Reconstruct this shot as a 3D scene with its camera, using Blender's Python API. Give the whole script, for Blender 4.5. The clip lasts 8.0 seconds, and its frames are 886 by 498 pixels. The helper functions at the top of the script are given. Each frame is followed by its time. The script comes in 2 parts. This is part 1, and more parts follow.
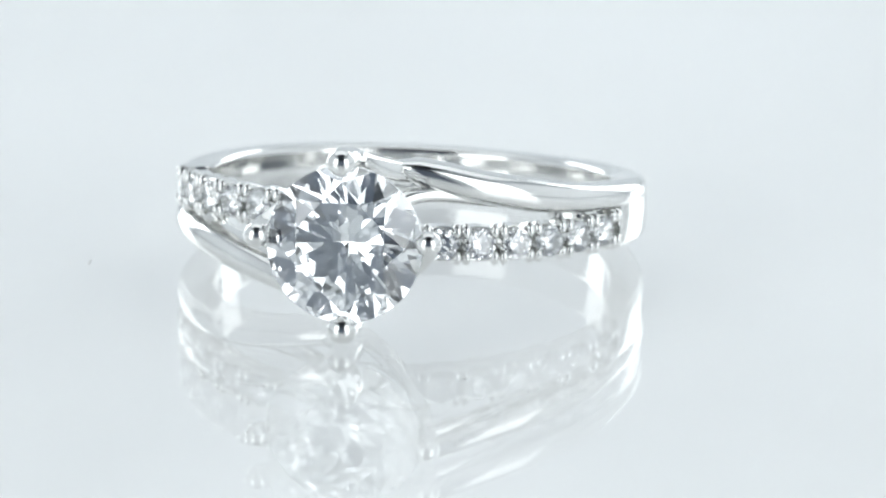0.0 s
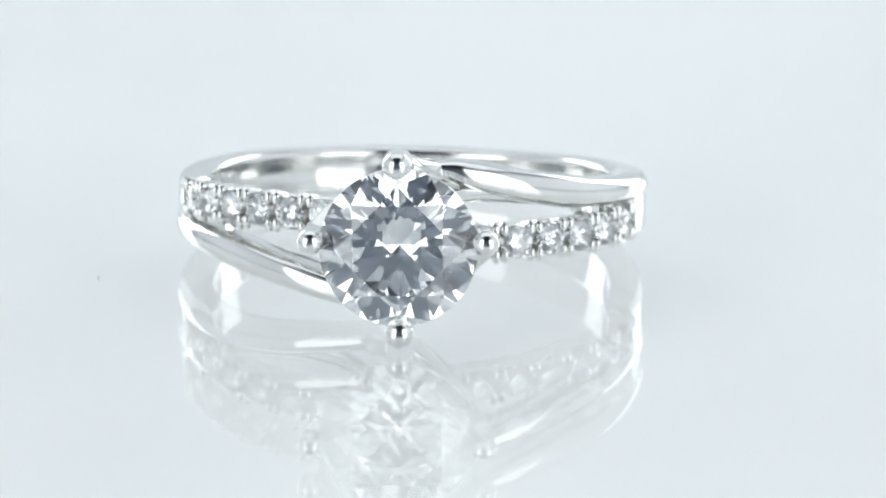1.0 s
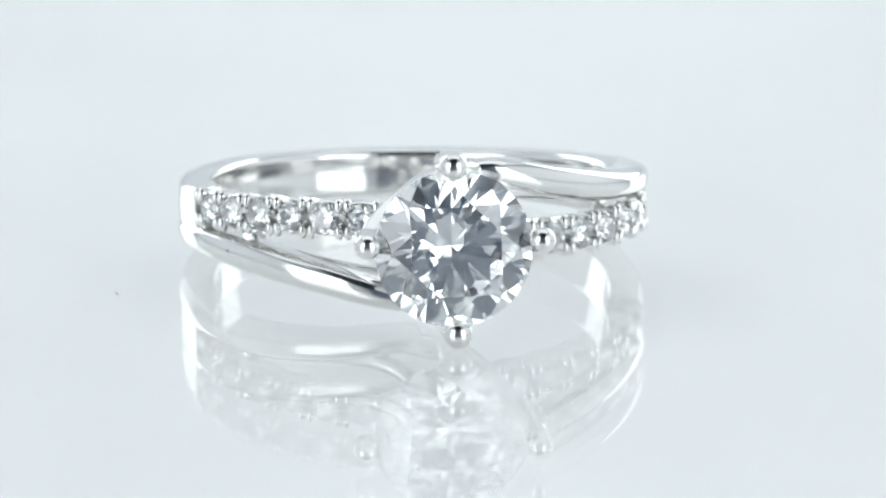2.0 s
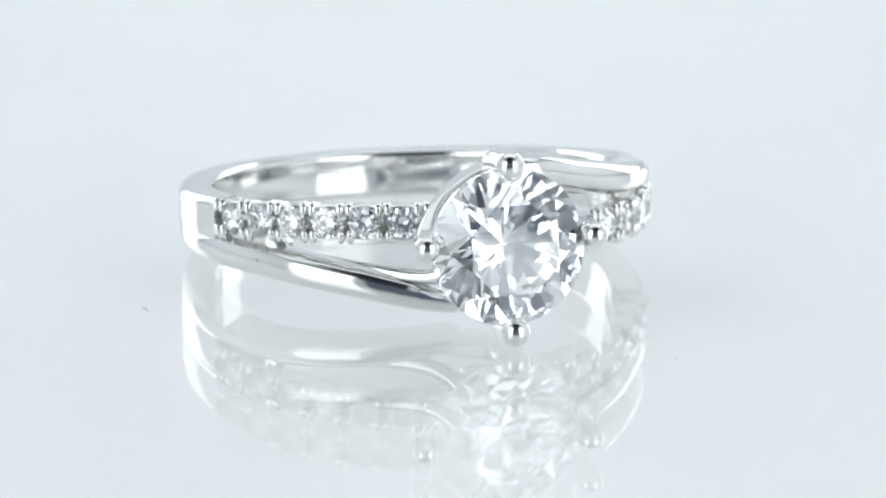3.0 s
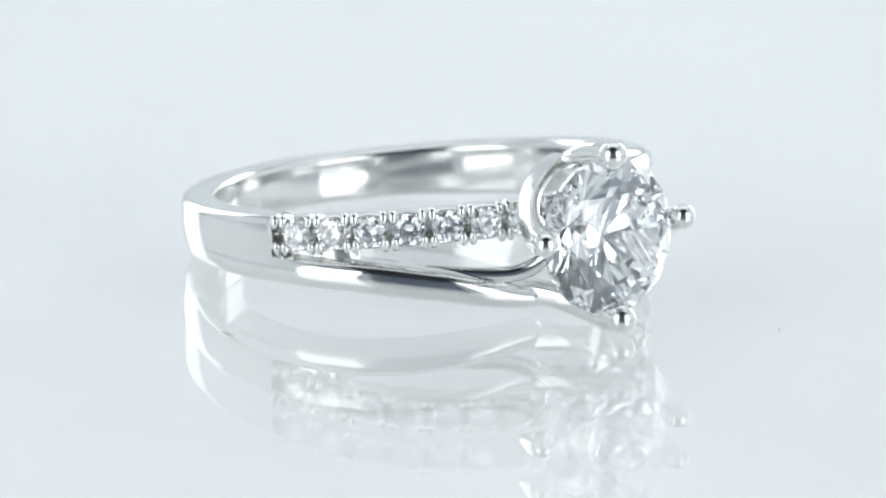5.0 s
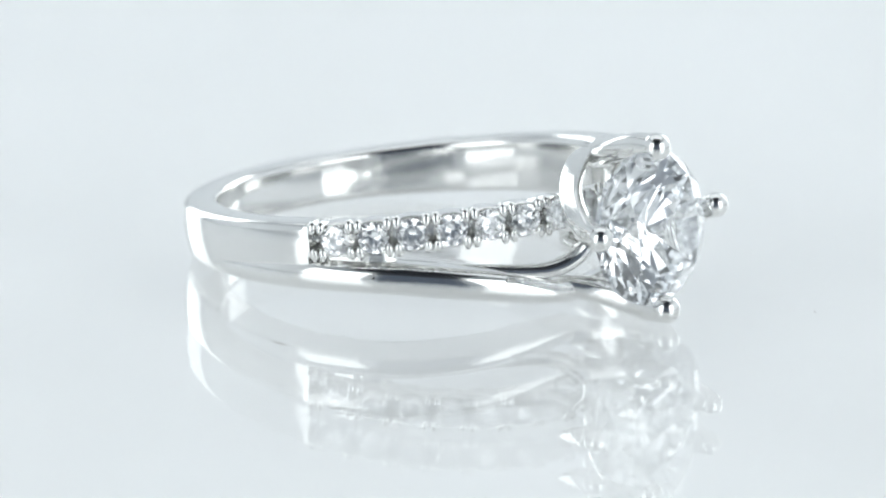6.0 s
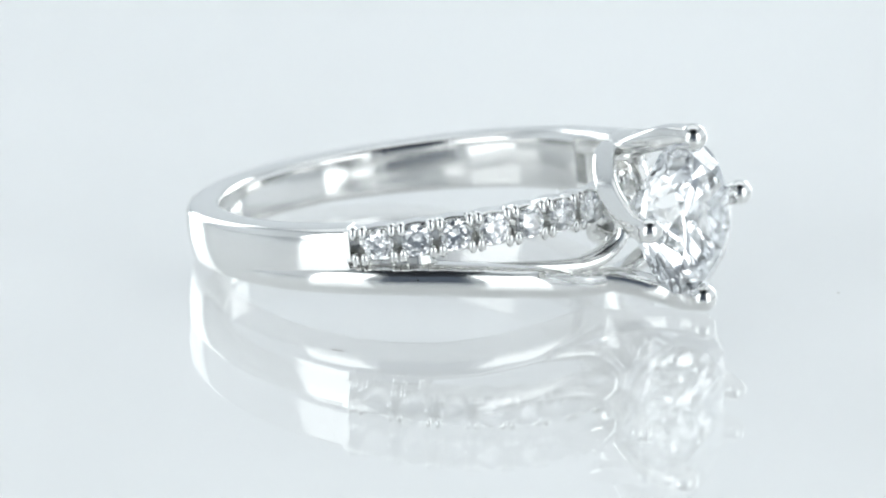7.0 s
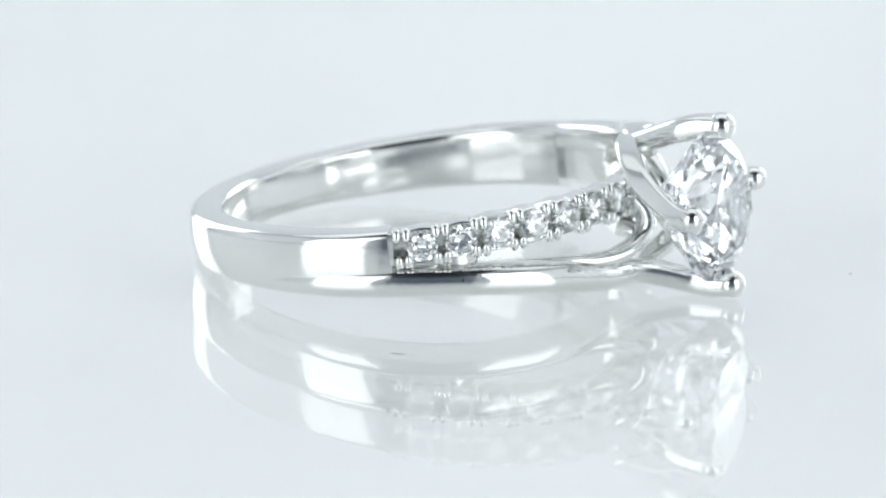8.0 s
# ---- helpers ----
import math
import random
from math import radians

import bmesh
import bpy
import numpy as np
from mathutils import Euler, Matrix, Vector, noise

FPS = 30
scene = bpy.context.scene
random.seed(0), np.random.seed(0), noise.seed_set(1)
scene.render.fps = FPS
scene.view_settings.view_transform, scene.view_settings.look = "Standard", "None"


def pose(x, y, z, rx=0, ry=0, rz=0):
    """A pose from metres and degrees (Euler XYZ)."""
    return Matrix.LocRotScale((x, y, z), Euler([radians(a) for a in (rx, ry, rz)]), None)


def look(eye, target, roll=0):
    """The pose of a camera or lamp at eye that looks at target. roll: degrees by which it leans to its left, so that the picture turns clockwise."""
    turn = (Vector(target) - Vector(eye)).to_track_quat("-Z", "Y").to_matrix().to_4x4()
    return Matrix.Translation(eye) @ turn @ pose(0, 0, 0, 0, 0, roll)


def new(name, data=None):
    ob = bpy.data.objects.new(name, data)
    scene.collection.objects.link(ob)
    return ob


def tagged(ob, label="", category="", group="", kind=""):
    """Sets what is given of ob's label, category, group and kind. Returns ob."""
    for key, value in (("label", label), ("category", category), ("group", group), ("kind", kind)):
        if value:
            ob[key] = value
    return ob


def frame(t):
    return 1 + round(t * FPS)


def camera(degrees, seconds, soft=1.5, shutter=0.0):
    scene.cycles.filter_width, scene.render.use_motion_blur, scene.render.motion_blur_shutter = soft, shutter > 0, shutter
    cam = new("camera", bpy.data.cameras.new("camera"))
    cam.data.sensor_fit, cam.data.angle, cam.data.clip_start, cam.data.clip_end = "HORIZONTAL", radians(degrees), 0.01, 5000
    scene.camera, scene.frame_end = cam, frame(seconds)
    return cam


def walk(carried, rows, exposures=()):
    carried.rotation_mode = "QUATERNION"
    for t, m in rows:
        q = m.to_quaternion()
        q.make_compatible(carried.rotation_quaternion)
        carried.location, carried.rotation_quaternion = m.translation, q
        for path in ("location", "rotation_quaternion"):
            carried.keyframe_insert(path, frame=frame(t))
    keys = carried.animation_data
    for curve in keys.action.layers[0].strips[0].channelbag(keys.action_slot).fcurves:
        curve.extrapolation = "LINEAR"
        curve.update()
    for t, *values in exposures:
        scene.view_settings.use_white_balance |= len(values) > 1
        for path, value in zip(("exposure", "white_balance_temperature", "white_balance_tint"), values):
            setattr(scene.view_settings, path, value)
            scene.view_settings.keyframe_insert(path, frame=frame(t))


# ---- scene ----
# The camera stands still on a stand; the turntable carries the ring round.
MM = 0.001
cam = camera(12.0, 8.0, soft=1.95)
cam.data.dof.use_dof = True
cam.data.dof.focus_distance = 0.158
cam.data.dof.aperture_fstop = 115
EYE = (Matrix.Translation((0, -0.165, 0.04798)) @ pose(0, 0, 0, 0, 0, -0.124)
       @ pose(0, 0, 0, 90 - 16.171, 0, 0) @ pose(0, 0, 0, 0, 0, 0.472))
walk(cam, [(0.0, EYE), (8.0, EYE)])

# ---- light: a white photo tent with softboxes, dark round the lens ----
world = bpy.data.worlds.new("studio_dark")
scene.world = world
world.use_nodes = True
world.node_tree.nodes["Background"].inputs["Color"].default_value = (0.85, 0.95, 1.0, 1)
world.node_tree.nodes["Background"].inputs["Strength"].default_value = 0.02
scene.view_settings.exposure = 0.0
# cut stones hand light on many times before it leaves them
scene.cycles.max_bounces, scene.cycles.transmission_bounces, scene.cycles.glossy_bounces = 40, 40, 16


def softbox(name, eye, target, width, height, glow, colour=(0.965, 1.0, 1.0)):
    """An evenly bright panel; glow is its radiance."""
    data = bpy.data.lights.new(name, "AREA")
    data.shape, data.size, data.size_y = "RECTANGLE", width, height
    data.energy, data.color = 0.32 * glow * math.pi * width * height, colour
    ob = new(name, data)
    ob.matrix_world = look(eye, target)
    return ob


softbox("softbox_top", (0.0, 0.15, 0.48), (0, 0.151, 0), 0.70, 0.42, 2.05)
# back and side panels are added fill, standing in for glowing tent fabric
softbox("fill_panel_back", (0.0, 0.385, 0.24), (0, 0, 0.24), 0.80, 0.44, 0.22)
for side in (-1, 1):
    # added side fill, stronger on the right to brighten the stone
    softbox("fill_panel_side", (side * 0.435, 0.0, 0.24), (0, 0.0, 0.24), 0.60, 0.44, 1.1 if side > 0 else 0.6)
    softbox("softbox_front", (side * 0.24, -0.25, 0.13), (0, 0, 0.02), 0.20, 0.26, 7.3)
    softbox("softbox_flank", (side * 0.215, 0.285, 0.12), (0, 0, 0.02), 0.16, 0.21, 8.6)


# ---- materials ----
def material(name):
    m = bpy.data.materials.new(name)
    m.use_nodes = True
    t = m.node_tree
    return m, t, t.nodes["Principled BSDF"]


def node(t, kind, **values):
    n = t.nodes.new(kind)
    for key, value in values.items():
        n.inputs[key.replace("_", " ")].default_value = value
    return n


def noise_ramp(t, scale, low, high, detail=4.0):
    tc = t.nodes.new("ShaderNodeTexCoord")
    n = node(t, "ShaderNodeTexNoise", Scale=scale, Detail=detail)
    r = node(t, "ShaderNodeMapRange", From_Min=0.3, From_Max=0.7, To_Min=low, To_Max=high)
    t.links.new(tc.outputs["Object"], n.inputs["Vector"])
    t.links.new(n.outputs["Fac"], r.inputs["Value"])
    return n, r


def metal_material(name, colour, rough, bump):
    m, t, b = material(name)
    b.inputs["Base Color"].default_value = (*colour, 1)
    b.inputs["Metallic"].default_value = 1.0
    n, r = noise_ramp(t, 900, rough * 0.7, rough * 1.4)
    t.links.new(r.outputs["Result"], b.inputs["Roughness"])
    fine, _ = noise_ramp(t, 350, 0, 1, 2.0)
    bp = node(t, "ShaderNodeBump", Strength=bump, Distance=0.00006)
    t.links.new(fine.outputs["Fac"], bp.inputs["Height"])
    t.links.new(bp.outputs["Normal"], b.inputs["Normal"])
    return m


def gem_material(name, ior, colour):
    m, t, b = material(name)
    t.nodes.remove(b)
    g = node(t, "ShaderNodeBsdfGlass", Color=(*colour, 1), Roughness=0.0, IOR=ior)
    t.links.new(g.outputs[0], t.nodes["Material Output"].inputs["Surface"])
    return m


def plain_material(name, colour, rough, vary=0.03, scale=30, bump=0.0):
    m, t, b = material(name)
    n, r = noise_ramp(t, scale, 1 - vary, 1 + vary)
    mix = node(t, "ShaderNodeVectorMath")
    mix.operation = "SCALE"
    mix.inputs[0].default_value = colour
    t.links.new(r.outputs["Result"], mix.inputs["Scale"])
    t.links.new(mix.outputs["Vector"], b.inputs["Base Color"])
    b.inputs["Roughness"].default_value = rough
    if bump:
        bp = node(t, "ShaderNodeBump", Strength=bump, Distance=0.0005)
        t.links.new(n.outputs["Fac"], bp.inputs["Height"])
        t.links.new(bp.outputs["Normal"], b.inputs["Normal"])
    return m


def sheet_material():
    m, t, b = material("clear_acrylic")
    t.nodes.remove(b)
    g = node(t, "ShaderNodeBsdfGlass", Color=(0.995, 0.998, 1.0, 1), Roughness=0.0, IOR=1.49)
    t.links.new(g.outputs[0], t.nodes["Material Output"].inputs["Surface"])
    return m


GOLD = metal_material("white_gold", (0.78, 0.78, 0.77), 0.105, 0.05)
GEM = gem_material("brilliant_stone", 2.16, (0.992, 0.996, 1.0))
SMALL_GEM = gem_material("small_stone", 2.25, (0.995, 0.998, 1.0))
WHITE = plain_material("white_base", (0.82, 0.835, 0.84), 0.5)
FABRIC = plain_material("tent_fabric", (0.80, 0.83, 0.86), 0.9, 0.04, 12, 0.1)
SCREEN = plain_material("grey_cloth", (0.095, 0.115, 0.15), 0.9, 0.15, 60, 0.2)
BLACK = plain_material("black_cloth", (0.03, 0.034, 0.042), 0.9, 0.2, 60, 0.2)
ACRYLIC = sheet_material()
DUST = plain_material("dust", (0.36, 0.35, 0.34), 0.9, 0.3, 3000)
PIT = plain_material("dark_pit", (0.03, 0.03, 0.03), 0.8, 0.3, 3000)


# ---- mesh helpers ----
def mesh_from(name, bm, mat, smooth=True):
    bmesh.ops.recalc_face_normals(bm, faces=bm.faces)
    if smooth:
        for e in bm.edges:
            if len(e.link_faces) == 2 and e.calc_face_angle() > 0.7:
                e.smooth = False
    data = bpy.data.meshes.new(name)
    bm.to_mesh(data)
    bm.free()
    data.materials.append(mat)
    if smooth:
        data.shade_smooth()
    return data


def part(name, bm, mat, parent, label="", smooth=True):
    ob = new(name, mesh_from(name, bm, mat, smooth))
    ob.parent = parent
    if label:
        ob["label"] = label
    return ob


def box(bm, x0, x1, y0, y1, z0, z1):
    m = Matrix.LocRotScale(((x0 + x1) / 2, (y0 + y1) / 2, (z0 + z1) / 2), None, (x1 - x0, y1 - y0, z1 - z0))
    bmesh.ops.create_cube(bm, size=1, matrix=m)


def loft(bm, rings, capped=True):
    """Skin a row of closed rings of points."""
    made = [[bm.verts.new(p) for p in ring] for ring in rings]
    n = len(made[0])
    for r0, r1 in zip(made, made[1:]):
        for k in range(n):
            bm.faces.new((r0[k], r0[(k + 1) % n], r1[(k + 1) % n], r1[k]))
    if capped:
        bm.faces.new(made[0])
        bm.faces.new(made[-1])


def rounded(hr, hz, c, crown=0.0, steps=4):
    """A rounded rectangle; crown domes the outer (+) side."""
    pts = []
    for k, (sr, sz) in enumerate(((1, 1), (-1, 1), (-1, -1), (1, -1))):
        for s in range(steps + 1):
            a = radians(90 * k + 90 * s / steps)
            r, z = sr * (hr - c) + c * math.cos(a), sz * (hz - c) + c * math.sin(a)
            if r > 0:
                r -= crown * (z / hz) ** 2
            pts.append((r, z))
        if k == 3:
            for z in (-0.5, 0.0, 0.5):
                pts.append((hr - crown * z * z, z * (hz - c)))
        if k == 1:
            pts.append((-hr, 0.0))
    return pts


def dome(hr, hz, steps=24):
    """A strand's section: a full round outside, flatter inside."""
    pts = []
    for k in range(steps):
        a = 2 * math.pi * k / steps
        c, d = math.cos(a), math.sin(a)
        power = 0.85 if c > 0 else 0.55
        pts.append((hr * math.copysign(abs(c) ** power, c), hz * math.copysign(abs(d) ** (0.85 if c > 0 else 0.6), d)))
    return pts


def linear_value(rows, a):
    if a <= rows[0][0]:
        return rows[0][1]
    for (a0, v0), (a1, v1) in zip(rows, rows[1:]):
        if a <= a1:
            return v0 + (v1 - v0) * (a - a0) / (a1 - a0)
    return rows[-1][1]


def round_ring(phi, r, z):
    """A point of the ring: phi in degrees from the stone, in millimetres; the stone faces -y."""
    a = radians(phi)
    return Vector((r * math.sin(a), -r * math.cos(a), z)) * MM


def spline(points, count):
    """Points along a Catmull-Rom curve through the given ones (any number of values each)."""
    p = [np.array(q, float) for q in points]
    p = [2 * p[0] - p[1], *p, 2 * p[-1] - p[-2]]
    out = []
    spans = len(p) - 3
    for k in range(count):
        u = k / (count - 1) * spans
        i = min(int(u), spans - 1)
        s = u - i
        a, b, c, d = p[i:i + 4]
        out.append(0.5 * (2 * b + (c - a) * s + (2 * a - 5 * b + 4 * c - d) * s * s + (3 * b - a - 3 * c + d) * s ** 3))
    return out


def ribbon(bm, points, side, count=28, around=14, power=1.0):
    """A tube through rows of x, y, z, half width along side (or away from the stone's axis), half depth, in mm."""
    rows = spline(points, count)
    rings = []
    for k, row in enumerate(rows):
        here = Vector(row[:3])
        way = Vector(rows[min(k + 1, count - 1)][:3]) - Vector(rows[max(k - 1, 0)][:3])
        way.normalize()
        aim = Vector(side) if side else Vector((here.x, 0, here.z + 0.16))
        across = aim - way * way.dot(aim)
        across.normalize()
        deep = way.cross(across)
        ring = []
        for s in range(around):
            a = 2 * math.pi * s / around
            c, d = math.cos(a), math.sin(a)
            c, d = math.copysign(abs(c) ** power, c), math.copysign(abs(d) ** power, d)
            ring.append((here + across * row[3] * c + deep * row[4] * d) * MM)
        rings.append(ring)
    loft(bm, rings)


DROP = 0.32


def half_turn(bm, drop=DROP):
    """The other half of the ring: a half turn about the stone's axis, which lies drop / 2 mm low."""
    turn = Matrix.Translation((0, 0, -drop * MM)) @ Matrix.Diagonal((-1, 1, -1, 1))
    bmesh.ops.transform(bm, matrix=turn, verts=bm.verts)


# ---- the turntable ----
def disc(bm, radius, z0, z1, bevel, steps=128):
    rings = []
    for r, z in ((radius - bevel, z0), (radius, z0 + bevel), (radius, z1 - bevel), (radius - bevel, z1)):
        rings.append([(r * math.cos(2 * math.pi * k / steps), r * math.sin(2 * math.pi * k / steps), z) for k in range(steps)])
    loft(bm, rings)


def turntable():
    top = tagged(new("turntable"), "white display turntable topped with a clear glossy acrylic sheet", "turntable")
    bm = bmesh.new()
    disc(bm, 0.115, -0.015, -0.0031, 0.0005)
    part("base_plate", bm, WHITE, top, "white base plate", smooth=False)
    bm = bmesh.new()
    disc(bm, 0.115, -0.0030, 0.00005, 0.0003)
    sheet = part("cover_sheet", bm, ACRYLIC, top, "clear glossy acrylic cover sheet", smooth=False)
    sheet.visible_shadow = False
    # specks of lint on the sheet
    specks = ((13.84, -2.2, 0.35, 70), (3.91, 16.48, 0.10, 40))
    for x, y, size, turn in specks:
        bm = bmesh.new()
        bmesh.ops.create_icosphere(bm, subdivisions=2, radius=1.0, matrix=Matrix.Diagonal((size * MM, 0.028 * MM, 0.02 * MM, 1)))
        ob = part("lint", bm, DUST, top)
        ob.matrix_local = pose(x * MM, y * MM, 0.07 * MM, 0, 0, turn)
    return top


# ---- the ring ----
R_OUT, R_IN = 9.5, 8.05


SHANK_TOP = [(72, 0.97), (90, 0.92), (106, 0.84), (120, 0.75), (135, 0.71), (150, 0.68), (165, 0.72), (180, 0.79), (190, 0.85),
             (205, 0.91), (219, 1.01), (233, 1.08), (250, 1.12), (288, 1.15)]


def build_shank(ring):
    """The closed part of the band; its lower edge is its upper one, half-turned."""
    bm = bmesh.new()
    rings = []
    soft = lambda phi: sum(linear_value(SHANK_TOP, phi + d) for d in (-8, -4, 0, 4, 8)) / 5
    for k in range(161):
        phi = 71.9 + (360 - 143.8) * k / 160
        z0, z1 = -soft(360 - phi) - DROP - 0.05, soft(phi) + 0.04
        hz, hr = (z1 - z0) / 2, (R_OUT - R_IN) / 2
        rings.append([round_ring(phi, (R_OUT + R_IN) / 2 + dr, (z0 + z1) / 2 + dz)
                      for dr, dz in rounded(hr, hz, 0.3, 0.13, 6)])
    loft(bm, rings)
    return part("shank", bm, GOLD, ring)


def build_strand(ring, other):
    """The plain strand that leaves the shank and sweeps out past the stone."""
    bm = bmesh.new()
    edge_out = [(5, -3.2), (12, -3.07), (20, -2.84), (30, -2.47), (40, -2.17), (50, -1.88), (60, -1.68), (72, -1.52), (88, -1.39), (112, -1.2)]
    edge_in = [(5, -2.2), (12, -2.0), (20, -1.6), (28, -1.22), (41, -0.78), (50, -0.55), (72, -0.2), (112, -0.1)]
    rings = []
    for k in range(70):
        a = 112 - 107 * k / 69
        z0, z1 = linear_value(edge_out, a), linear_value(edge_in, a)
        if other:
            z1 -= 0.2 * max(0.0, min(1.0, (a - 40) / 32))
        outer = linear_value([(5, 9.8), (20, 9.72), (60, 9.66), (80, 9.60), (112, 9.40)], a)
        inner = linear_value([(5, 8.4), (30, 8.12), (60, 8.08), (112, 8.12)], a)
        end = math.sqrt(max(0.02, min(1.0, (a - 4.9) / (9 if other else 2))))
        hr, hz = (outer - inner) / 2 * end, (z1 - z0) / 2 * end
        rings.append([round_ring(-a, (outer + inner) / 2 + dr, (z0 + z1) / 2 + dz) for dr, dz in dome(hr, hz)])
    loft(bm, rings)
    if other:
        half_turn(bm)
    return part("strand", bm, GOLD, ring, "plain polished bypass strand")


FIRST, STEP = 64.4, 9.15
STONES = [FIRST - STEP * k for k in range(8)]
RAIL_Z = [(5, 0.42), (12, 0.48), (28, 0.56), (47, 0.58), (65, 0.5), (74, 0.46)]


def build_rail(ring, other):
    bm = bmesh.new()
    rings = []
    for k in range(120):
        a = 72.2 - 76 * k / 119
        z = linear_value(RAIL_Z, a) + (0.09 if other else 0.0)
        wave = math.cos(radians((a - FIRST) / STEP * 360))
        h = 0.65 + 0.04 * wave
        lip, floor_r = 9.34 - 0.05 * wave, 8.85
        section = [(8.3, -h + 0.12), (8.3, h - 0.12), (8.42, h), (lip - 0.05, h), (lip, h - 0.05), (lip, h - 0.1),
                   (floor_r, h - 0.16), (floor_r, -h + 0.16), (lip, -h + 0.1), (lip, -h + 0.05), (lip - 0.05, -h), (8.42, -h)]
        rings.append([round_ring(-a, r, z + dz) for r, dz in section])
    loft(bm, rings)
    if other:
        half_turn(bm, 0)
    return part("pave_rail", bm, GOLD, ring, "strand set with a row of small stones")


def brilliant(radius, table=0.61, crown=0.27, pavilion=0.86, girdle=0.03):
    """A round brilliant, its table towards +z, girdle at z = 0."""
    bm = bmesh.new()
    R, g = radius, girdle * radius
    at = lambda r, k, z: bm.verts.new((r * math.cos(math.pi * k / 8), r * math.sin(math.pi * k / 8), z))
    T = [at(table * R, 2 * k, g + crown * R) for k in range(8)]
    s = 0.80 * R
    zs = g + crown * R * (R - s * math.cos(math.pi / 8)) / (R - table * R)
    S = [at(s, 2 * k + 1, zs) for k in range(8)]
    G = [at(R, k, g) for k in range(16)]
    H = [at(R, k, -g) for k in range(16)]
    l = 0.24 * R
    zl = -g - pavilion * R * (1 - l * math.cos(math.pi / 8) / R)
    L = [at(l, 2 * k + 1, zl) for k in range(8)]
    cu = bm.verts.new((0, 0, -g - pavilion * R))
    bm.faces.new(T)
    for k in range(8):
        n, g0, g1, g2 = (k + 1) % 8, 2 * k, 2 * k + 1, (2 * k + 2) % 16
        bm.faces.new((T[k], S[k], T[n]))
        bm.faces.new((T[n], S[k], G[g2], S[n]))
        bm.faces.new((S[k], G[g0], G[g1]))
        bm.faces.new((S[k], G[g1], G[g2]))
        bm.faces.new((L[k], H[g1], H[g0]))
        bm.faces.new((L[k], H[g2], H[g1]))
        bm.faces.new((cu, L[n], H[g2], L[k]))
    for k in range(16):
        bm.faces.new((G[k], H[k], H[(k + 1) % 16], G[(k + 1) % 16]))
    return bm


def round_girdle(bm, radius, cuts=64):
    """Trim a stone to a round outline; the facets then meet it in shallow arcs."""
    for k in range(cuts):
        a = 2 * math.pi * (k + 0.5) / cuts
        way = Vector((math.cos(a), math.sin(a), 0))
        cut = bmesh.ops.bisect_plane(bm, geom=bm.verts[:] + bm.edges[:] + bm.faces[:], dist=1e-8, plane_co=way * radius,
                                     plane_no=way, clear_outer=True)
        edges = [e for e in cut["geom_cut"] if isinstance(e, bmesh.types.BMEdge) and e.is_boundary]
        if len(edges) > 2:
            bmesh.ops.contextual_create(bm, geom=edges)


def outward(phi, r, z, flip):
    """A pose on the ring whose local z points away from the ring's axis."""
    p = round_ring(phi, r, z)
    m = Matrix.Translation(p) @ pose(0, 0, 0, 90, 0, phi)
    return Matrix.Diagonal((-1, 1, -1, 1)) @ m if flip else m


def ball_top(bm, radius, z0, z1, steps=12):
    """A small rounded post along z."""
    rings = []
    for r, z in ((1, 0), (1, 0.5), (1, 0.75)):
        rings.append((radius * r, z0 + (z1 - radius - z0) * z))
    for k in range(5):
        a = radians(18 * k)
        rings.append((radius * math.cos(a), z1 - radius + radius * math.sin(a)))
    loft(bm, [[(r * math.cos(2 * math.pi * s / steps), r * math.sin(2 * math.pi * s / steps), z) for s in range(steps)]
              for r, z in rings])


def set_stones(rail, other, gem_data, bead_data):
    for a in STONES:
        size = 1.0 if a < 60 else 0.96
        ob = new("small_diamond", gem_data)
        ob.parent = rail
        ob.matrix_local = outward(-a, 9.47, linear_value(RAIL_Z, a) + (0.09 if other else 0.0), other) @ pose(0, 0, 0, 0, 0, a * 7) @ Matrix.Diagonal((size, size, 1, 1))
    for k in range(len(STONES) + 1):
        gap = FIRST + STEP * (0.5 - k)
        z = linear_value(RAIL_Z, gap) + (0.09 if other else 0.0)
        for side in (-1, 1):
            for up in (-0.52, 0.52):
                ob = new("bead", bead_data)
                ob.parent = rail
                ob.matrix_local = outward(-gap + side * 1.1, 9.46, z + up, other) @ pose(0, 0, 0, -14 * up / 0.52, 0, 0)


def build_prong(name, points, side, tip, ring, other, radius, power):
    bm = bmesh.new()
    ribbon(bm, points, side, 32, 24, power)
    bmesh.ops.create_uvsphere(bm, u_segments=24, v_segments=16, radius=radius * MM, matrix=Matrix.Translation(Vector(tip) * MM))
    if other:
        half_turn(bm)
    return part(name, bm, GOLD, ring)


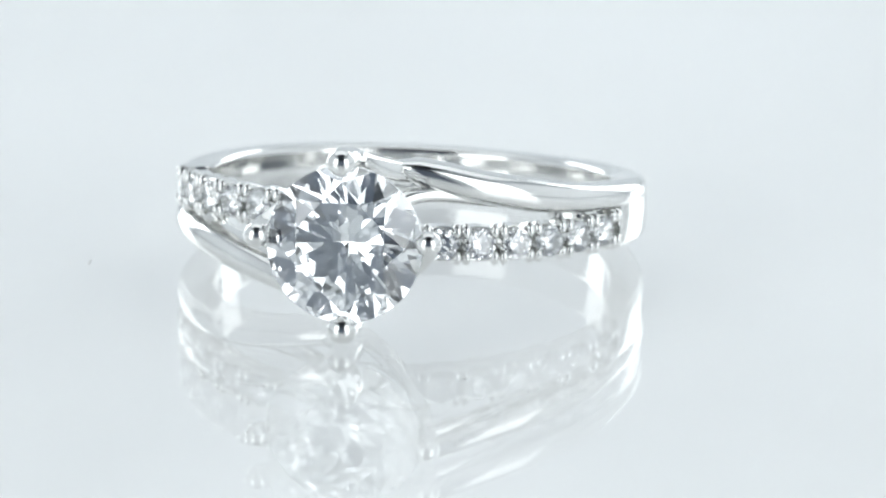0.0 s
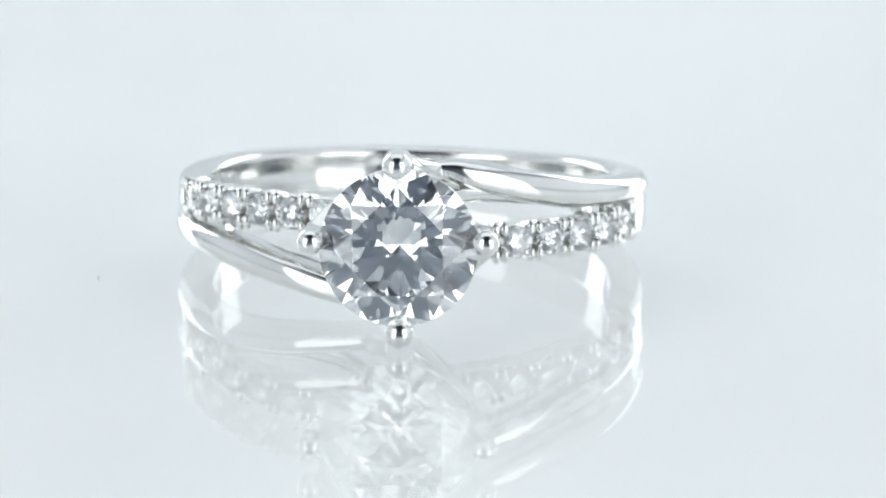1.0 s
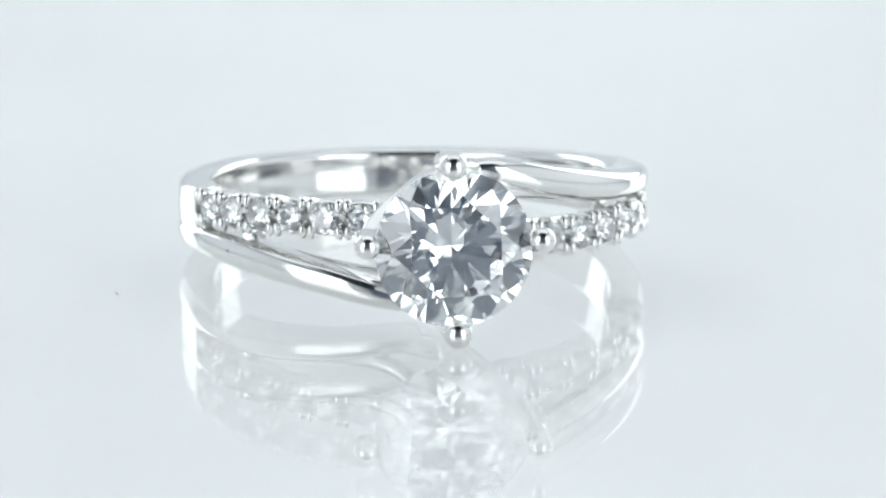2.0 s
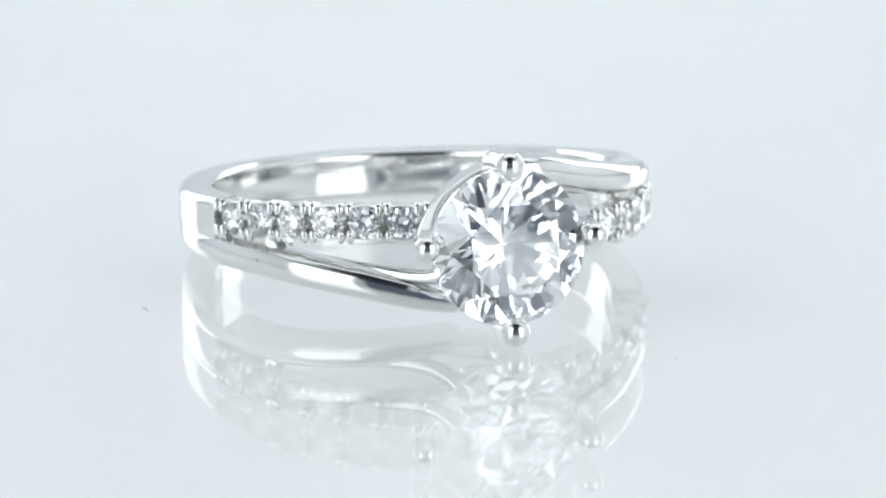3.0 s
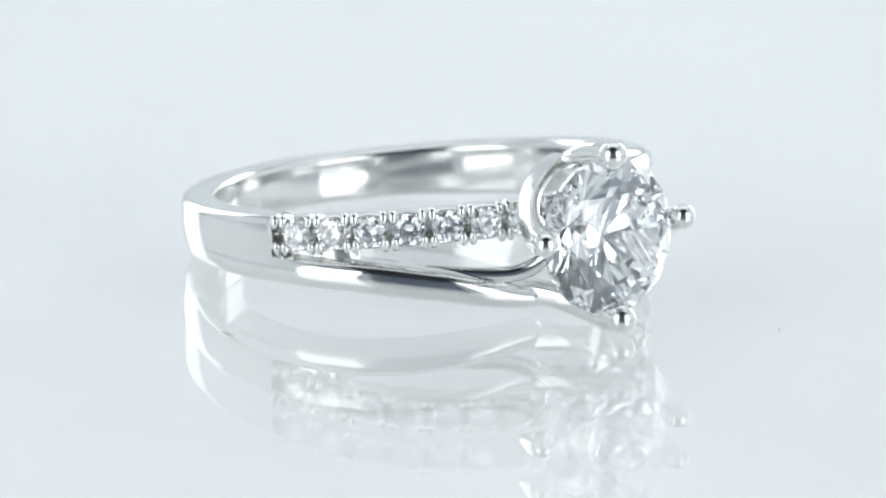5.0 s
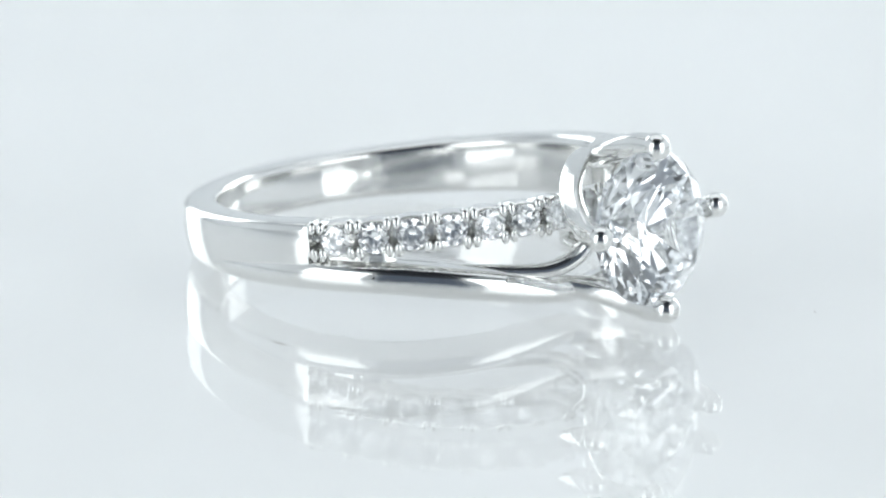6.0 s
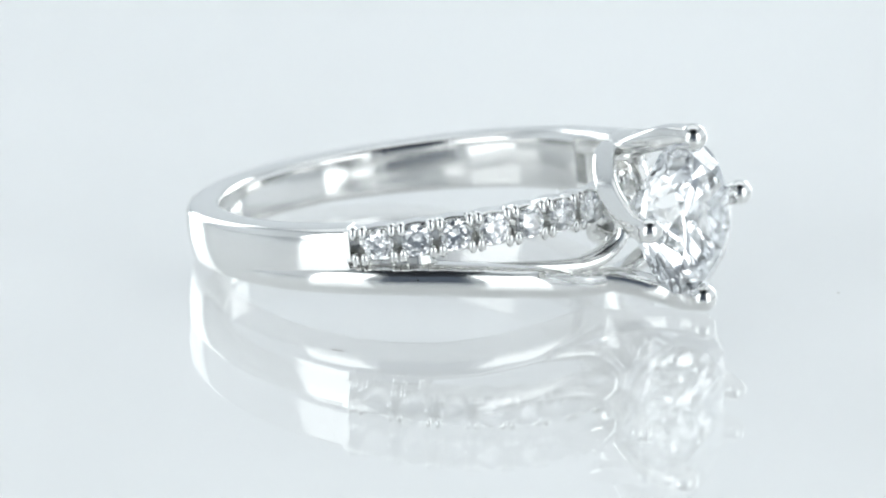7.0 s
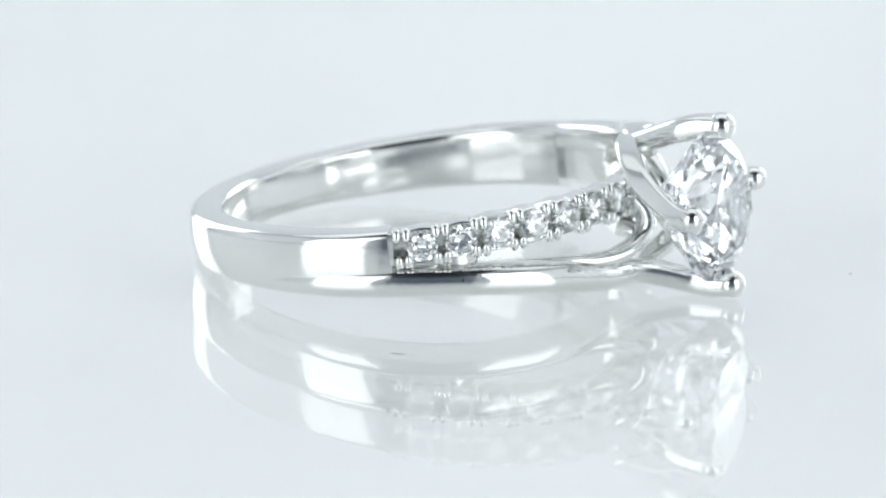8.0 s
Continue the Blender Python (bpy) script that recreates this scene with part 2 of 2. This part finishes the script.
def engagement_ring():
    ring = tagged(new("engagement_ring"), "polished white gold bypass ring with round stone, lying on its side", "ring")
    build_shank(ring)
    gem = mesh_from("small_diamond", brilliant(0.62 * MM), SMALL_GEM, smooth=False)
    bm = bmesh.new()
    ball_top(bm, 0.185 * MM, -0.62 * MM, 0.22 * MM, 10)
    bmesh.ops.scale(bm, vec=(1, 1.6, 1), verts=bm.verts)
    bead = mesh_from("bead", bm, GOLD)
    for other in (False, True):
        strand = build_strand(ring, other)
        if not other:
            bm = bmesh.new()
            bmesh.ops.create_icosphere(bm, subdivisions=2, radius=0.055 * MM, matrix=Matrix.Translation(round_ring(-56, 9.63, -0.98)))
            part("pit", bm, PIT, strand, "tiny dark pit in the metal")
        rail = build_rail(ring, other)
        set_stones(rail, other, gem, bead)
        # outer prong, run out of the plain strand; the upper one reaches a little further
        tip, reach = (3.34, -13.3) if other else (3.37, -13.05)
        build_prong("prong", [(-1.6, -8.7, -2.35, 0.42, 0.42), (-0.6, -10.0, -2.72, 0.50, 0.46), (-0.05, -11.3, -tip + 0.20, 0.52, 0.48),
                              (0.0, -12.3, -tip, 0.52, 0.50), (0.0, reach + 0.1, -tip, 0.50, 0.46)], (1, 0, 0), (0, reach, -tip), ring, other, 0.56, 0.7)
        # side prong, a flat strap swept round from the root of the other one
        side = -0.36 if other else 0.14
        low = lambda z: side + (z - 0.28) * (2.17 - side) / 1.89
        build_prong("prong", [(0.75, -8.95, low(2.3), 0.27, 0.42), (0.0, -9.2, low(2.22), 0.27, 0.44), (-0.75, -9.6, low(2.02), 0.26, 0.45),
                              (-1.45, -10.05, low(1.72), 0.26, 0.45), (-2.08, -10.58, low(1.4), 0.26, 0.44), (-2.6, -11.2, low(1.04), 0.27, 0.43),
                              (-3.0, -11.85, low(0.7), 0.30, 0.43), (-3.22, -12.42, low(0.42), 0.36, 0.43), (-3.32, -13.0, low(0.28), 0.43, 0.44)],
                    None, (-3.32, -13.08, side), ring, other, 0.50, 0.45)
        bm = bmesh.new()
        ribbon(bm, [(-6.5, -5.7, -0.90, 0.2, 0.3), (-4.5, -7.5, -1.33, 0.22, 0.3), (-2.7, -8.8, -1.62, 0.34, 0.32), (-1.7, -9.5, -1.5, 0.4, 0.34),
                    (-1.0, -10.1, -0.9, 0.36, 0.3), (-0.9, -10.2, -0.2, 0.3, 0.28), (-0.9, -9.8, 0.4, 0.3, 0.28)], (0.3, 1, 0.2))
        if other:
            half_turn(bm)
        part("gallery_bar", bm, GOLD, ring)
        # web that fills the fork of the two strands
        bm = bmesh.new()
        rings = []
        for k in range(24):
            a = 72 - 21 * k / 23
            end = max(0.0, (57 - a) / 6) ** 2
            top, outer = 0.1 - 0.5 * end, 9.12 - 0.35 * end
            rings.append([round_ring(-a, (outer + 8.3) / 2 + dr, (top - 1.0) / 2 + dz)
                          for dr, dz in rounded((outer - 8.3) / 2, (top + 1.0) / 2, 0.1)])
        loft(bm, rings)
        if other:
            half_turn(bm)
        part("web", bm, GOLD, ring)
        # frame that closes the row of stones
        bm = bmesh.new()
        rings = []
        for a in (71.2, 71.75, 72.3):
            rings.append([round_ring(-a, 9.0 + dr, (0.58 if other else 0.49) + dz) for dr, dz in rounded(0.53, 0.63, 0.08)])
        loft(bm, rings)
        if other:
            half_turn(bm, 0)
        part("row_end", bm, GOLD, rail)
    bm = brilliant(3.06 * MM, 0.60, 0.28, 0.875)
    round_girdle(bm, 3.0 * MM)
    stone = new("centre_stone", mesh_from("centre_stone", bm, GEM, smooth=False))
    stone["label"] = "large round brilliant-cut clear stone"
    stone.parent = ring
    stone.matrix_local = Matrix.Translation((0, -12.6 * MM, -0.17 * MM)) @ pose(0, 0, 0, 90, 0, 0) @ pose(0, 0, 0, 0, 0, 22.5)
    return ring


# ---- the tent ----
def tent():
    def wall(name, mat, *size):
        bm = bmesh.new()
        box(bm, *size)
        ob = new(name, mesh_from(name, bm, mat, smooth=False))
        return tagged(ob, kind="structure")
    t = 0.01
    wall("table_top", WHITE, -0.46, 0.46, -0.46, 0.46, -0.035, -0.015)
    wall("wall_back", FABRIC, -0.45, 0.45, 0.40, 0.40 + t, -0.014, 0.6)
    wall("wall_side_1", FABRIC, -0.46, -0.45, -0.45, 0.41, -0.014, 0.6)
    wall("wall_side_2", FABRIC, 0.45, 0.46, -0.45, 0.41, -0.014, 0.6)
    wall("wall_front", FABRIC, -0.45, 0.45, -0.45 - t, -0.45, -0.014, 0.6)
    # unseen dark cards, added only to darken reflections in the metal and stone
    wall("dark_card_front", SCREEN, -0.13, 0.13, -0.335, -0.330, -0.014, 0.20)
    wall("dark_card_front_top", BLACK, -0.18, 0.18, -0.335, -0.330, 0.202, 0.46)
    wall("dark_card_ceiling", BLACK, -0.22, 0.22, -0.335, -0.07, 0.465, 0.47)
    wall("ceiling", FABRIC, -0.46, 0.46, -0.46, 0.41, 0.601, 0.61)


tent()
TABLE = turntable()
RING = engagement_ring()


# ---- what turns ----
RING_BASE = Matrix(((-0.8770852, -0.4787320, -0.0392073, 0.00076320),
                    (0.4797607, -0.8691236, -0.1202246, -0.00049519),
                    (0.0234794, -0.1242573, 0.9919722, 0.0023769),
                    (0, 0, 0, 1)))


def motions():
    turn = lambda t: pose(0, 0, 0, 0, 0, -162.70 + 9.535 * t)
    times = [0.5 * k for k in range(17)]
    walk(TABLE, [(t, turn(t)) for t in times])
    walk(RING, [(t, turn(t) @ RING_BASE) for t in times])


motions()
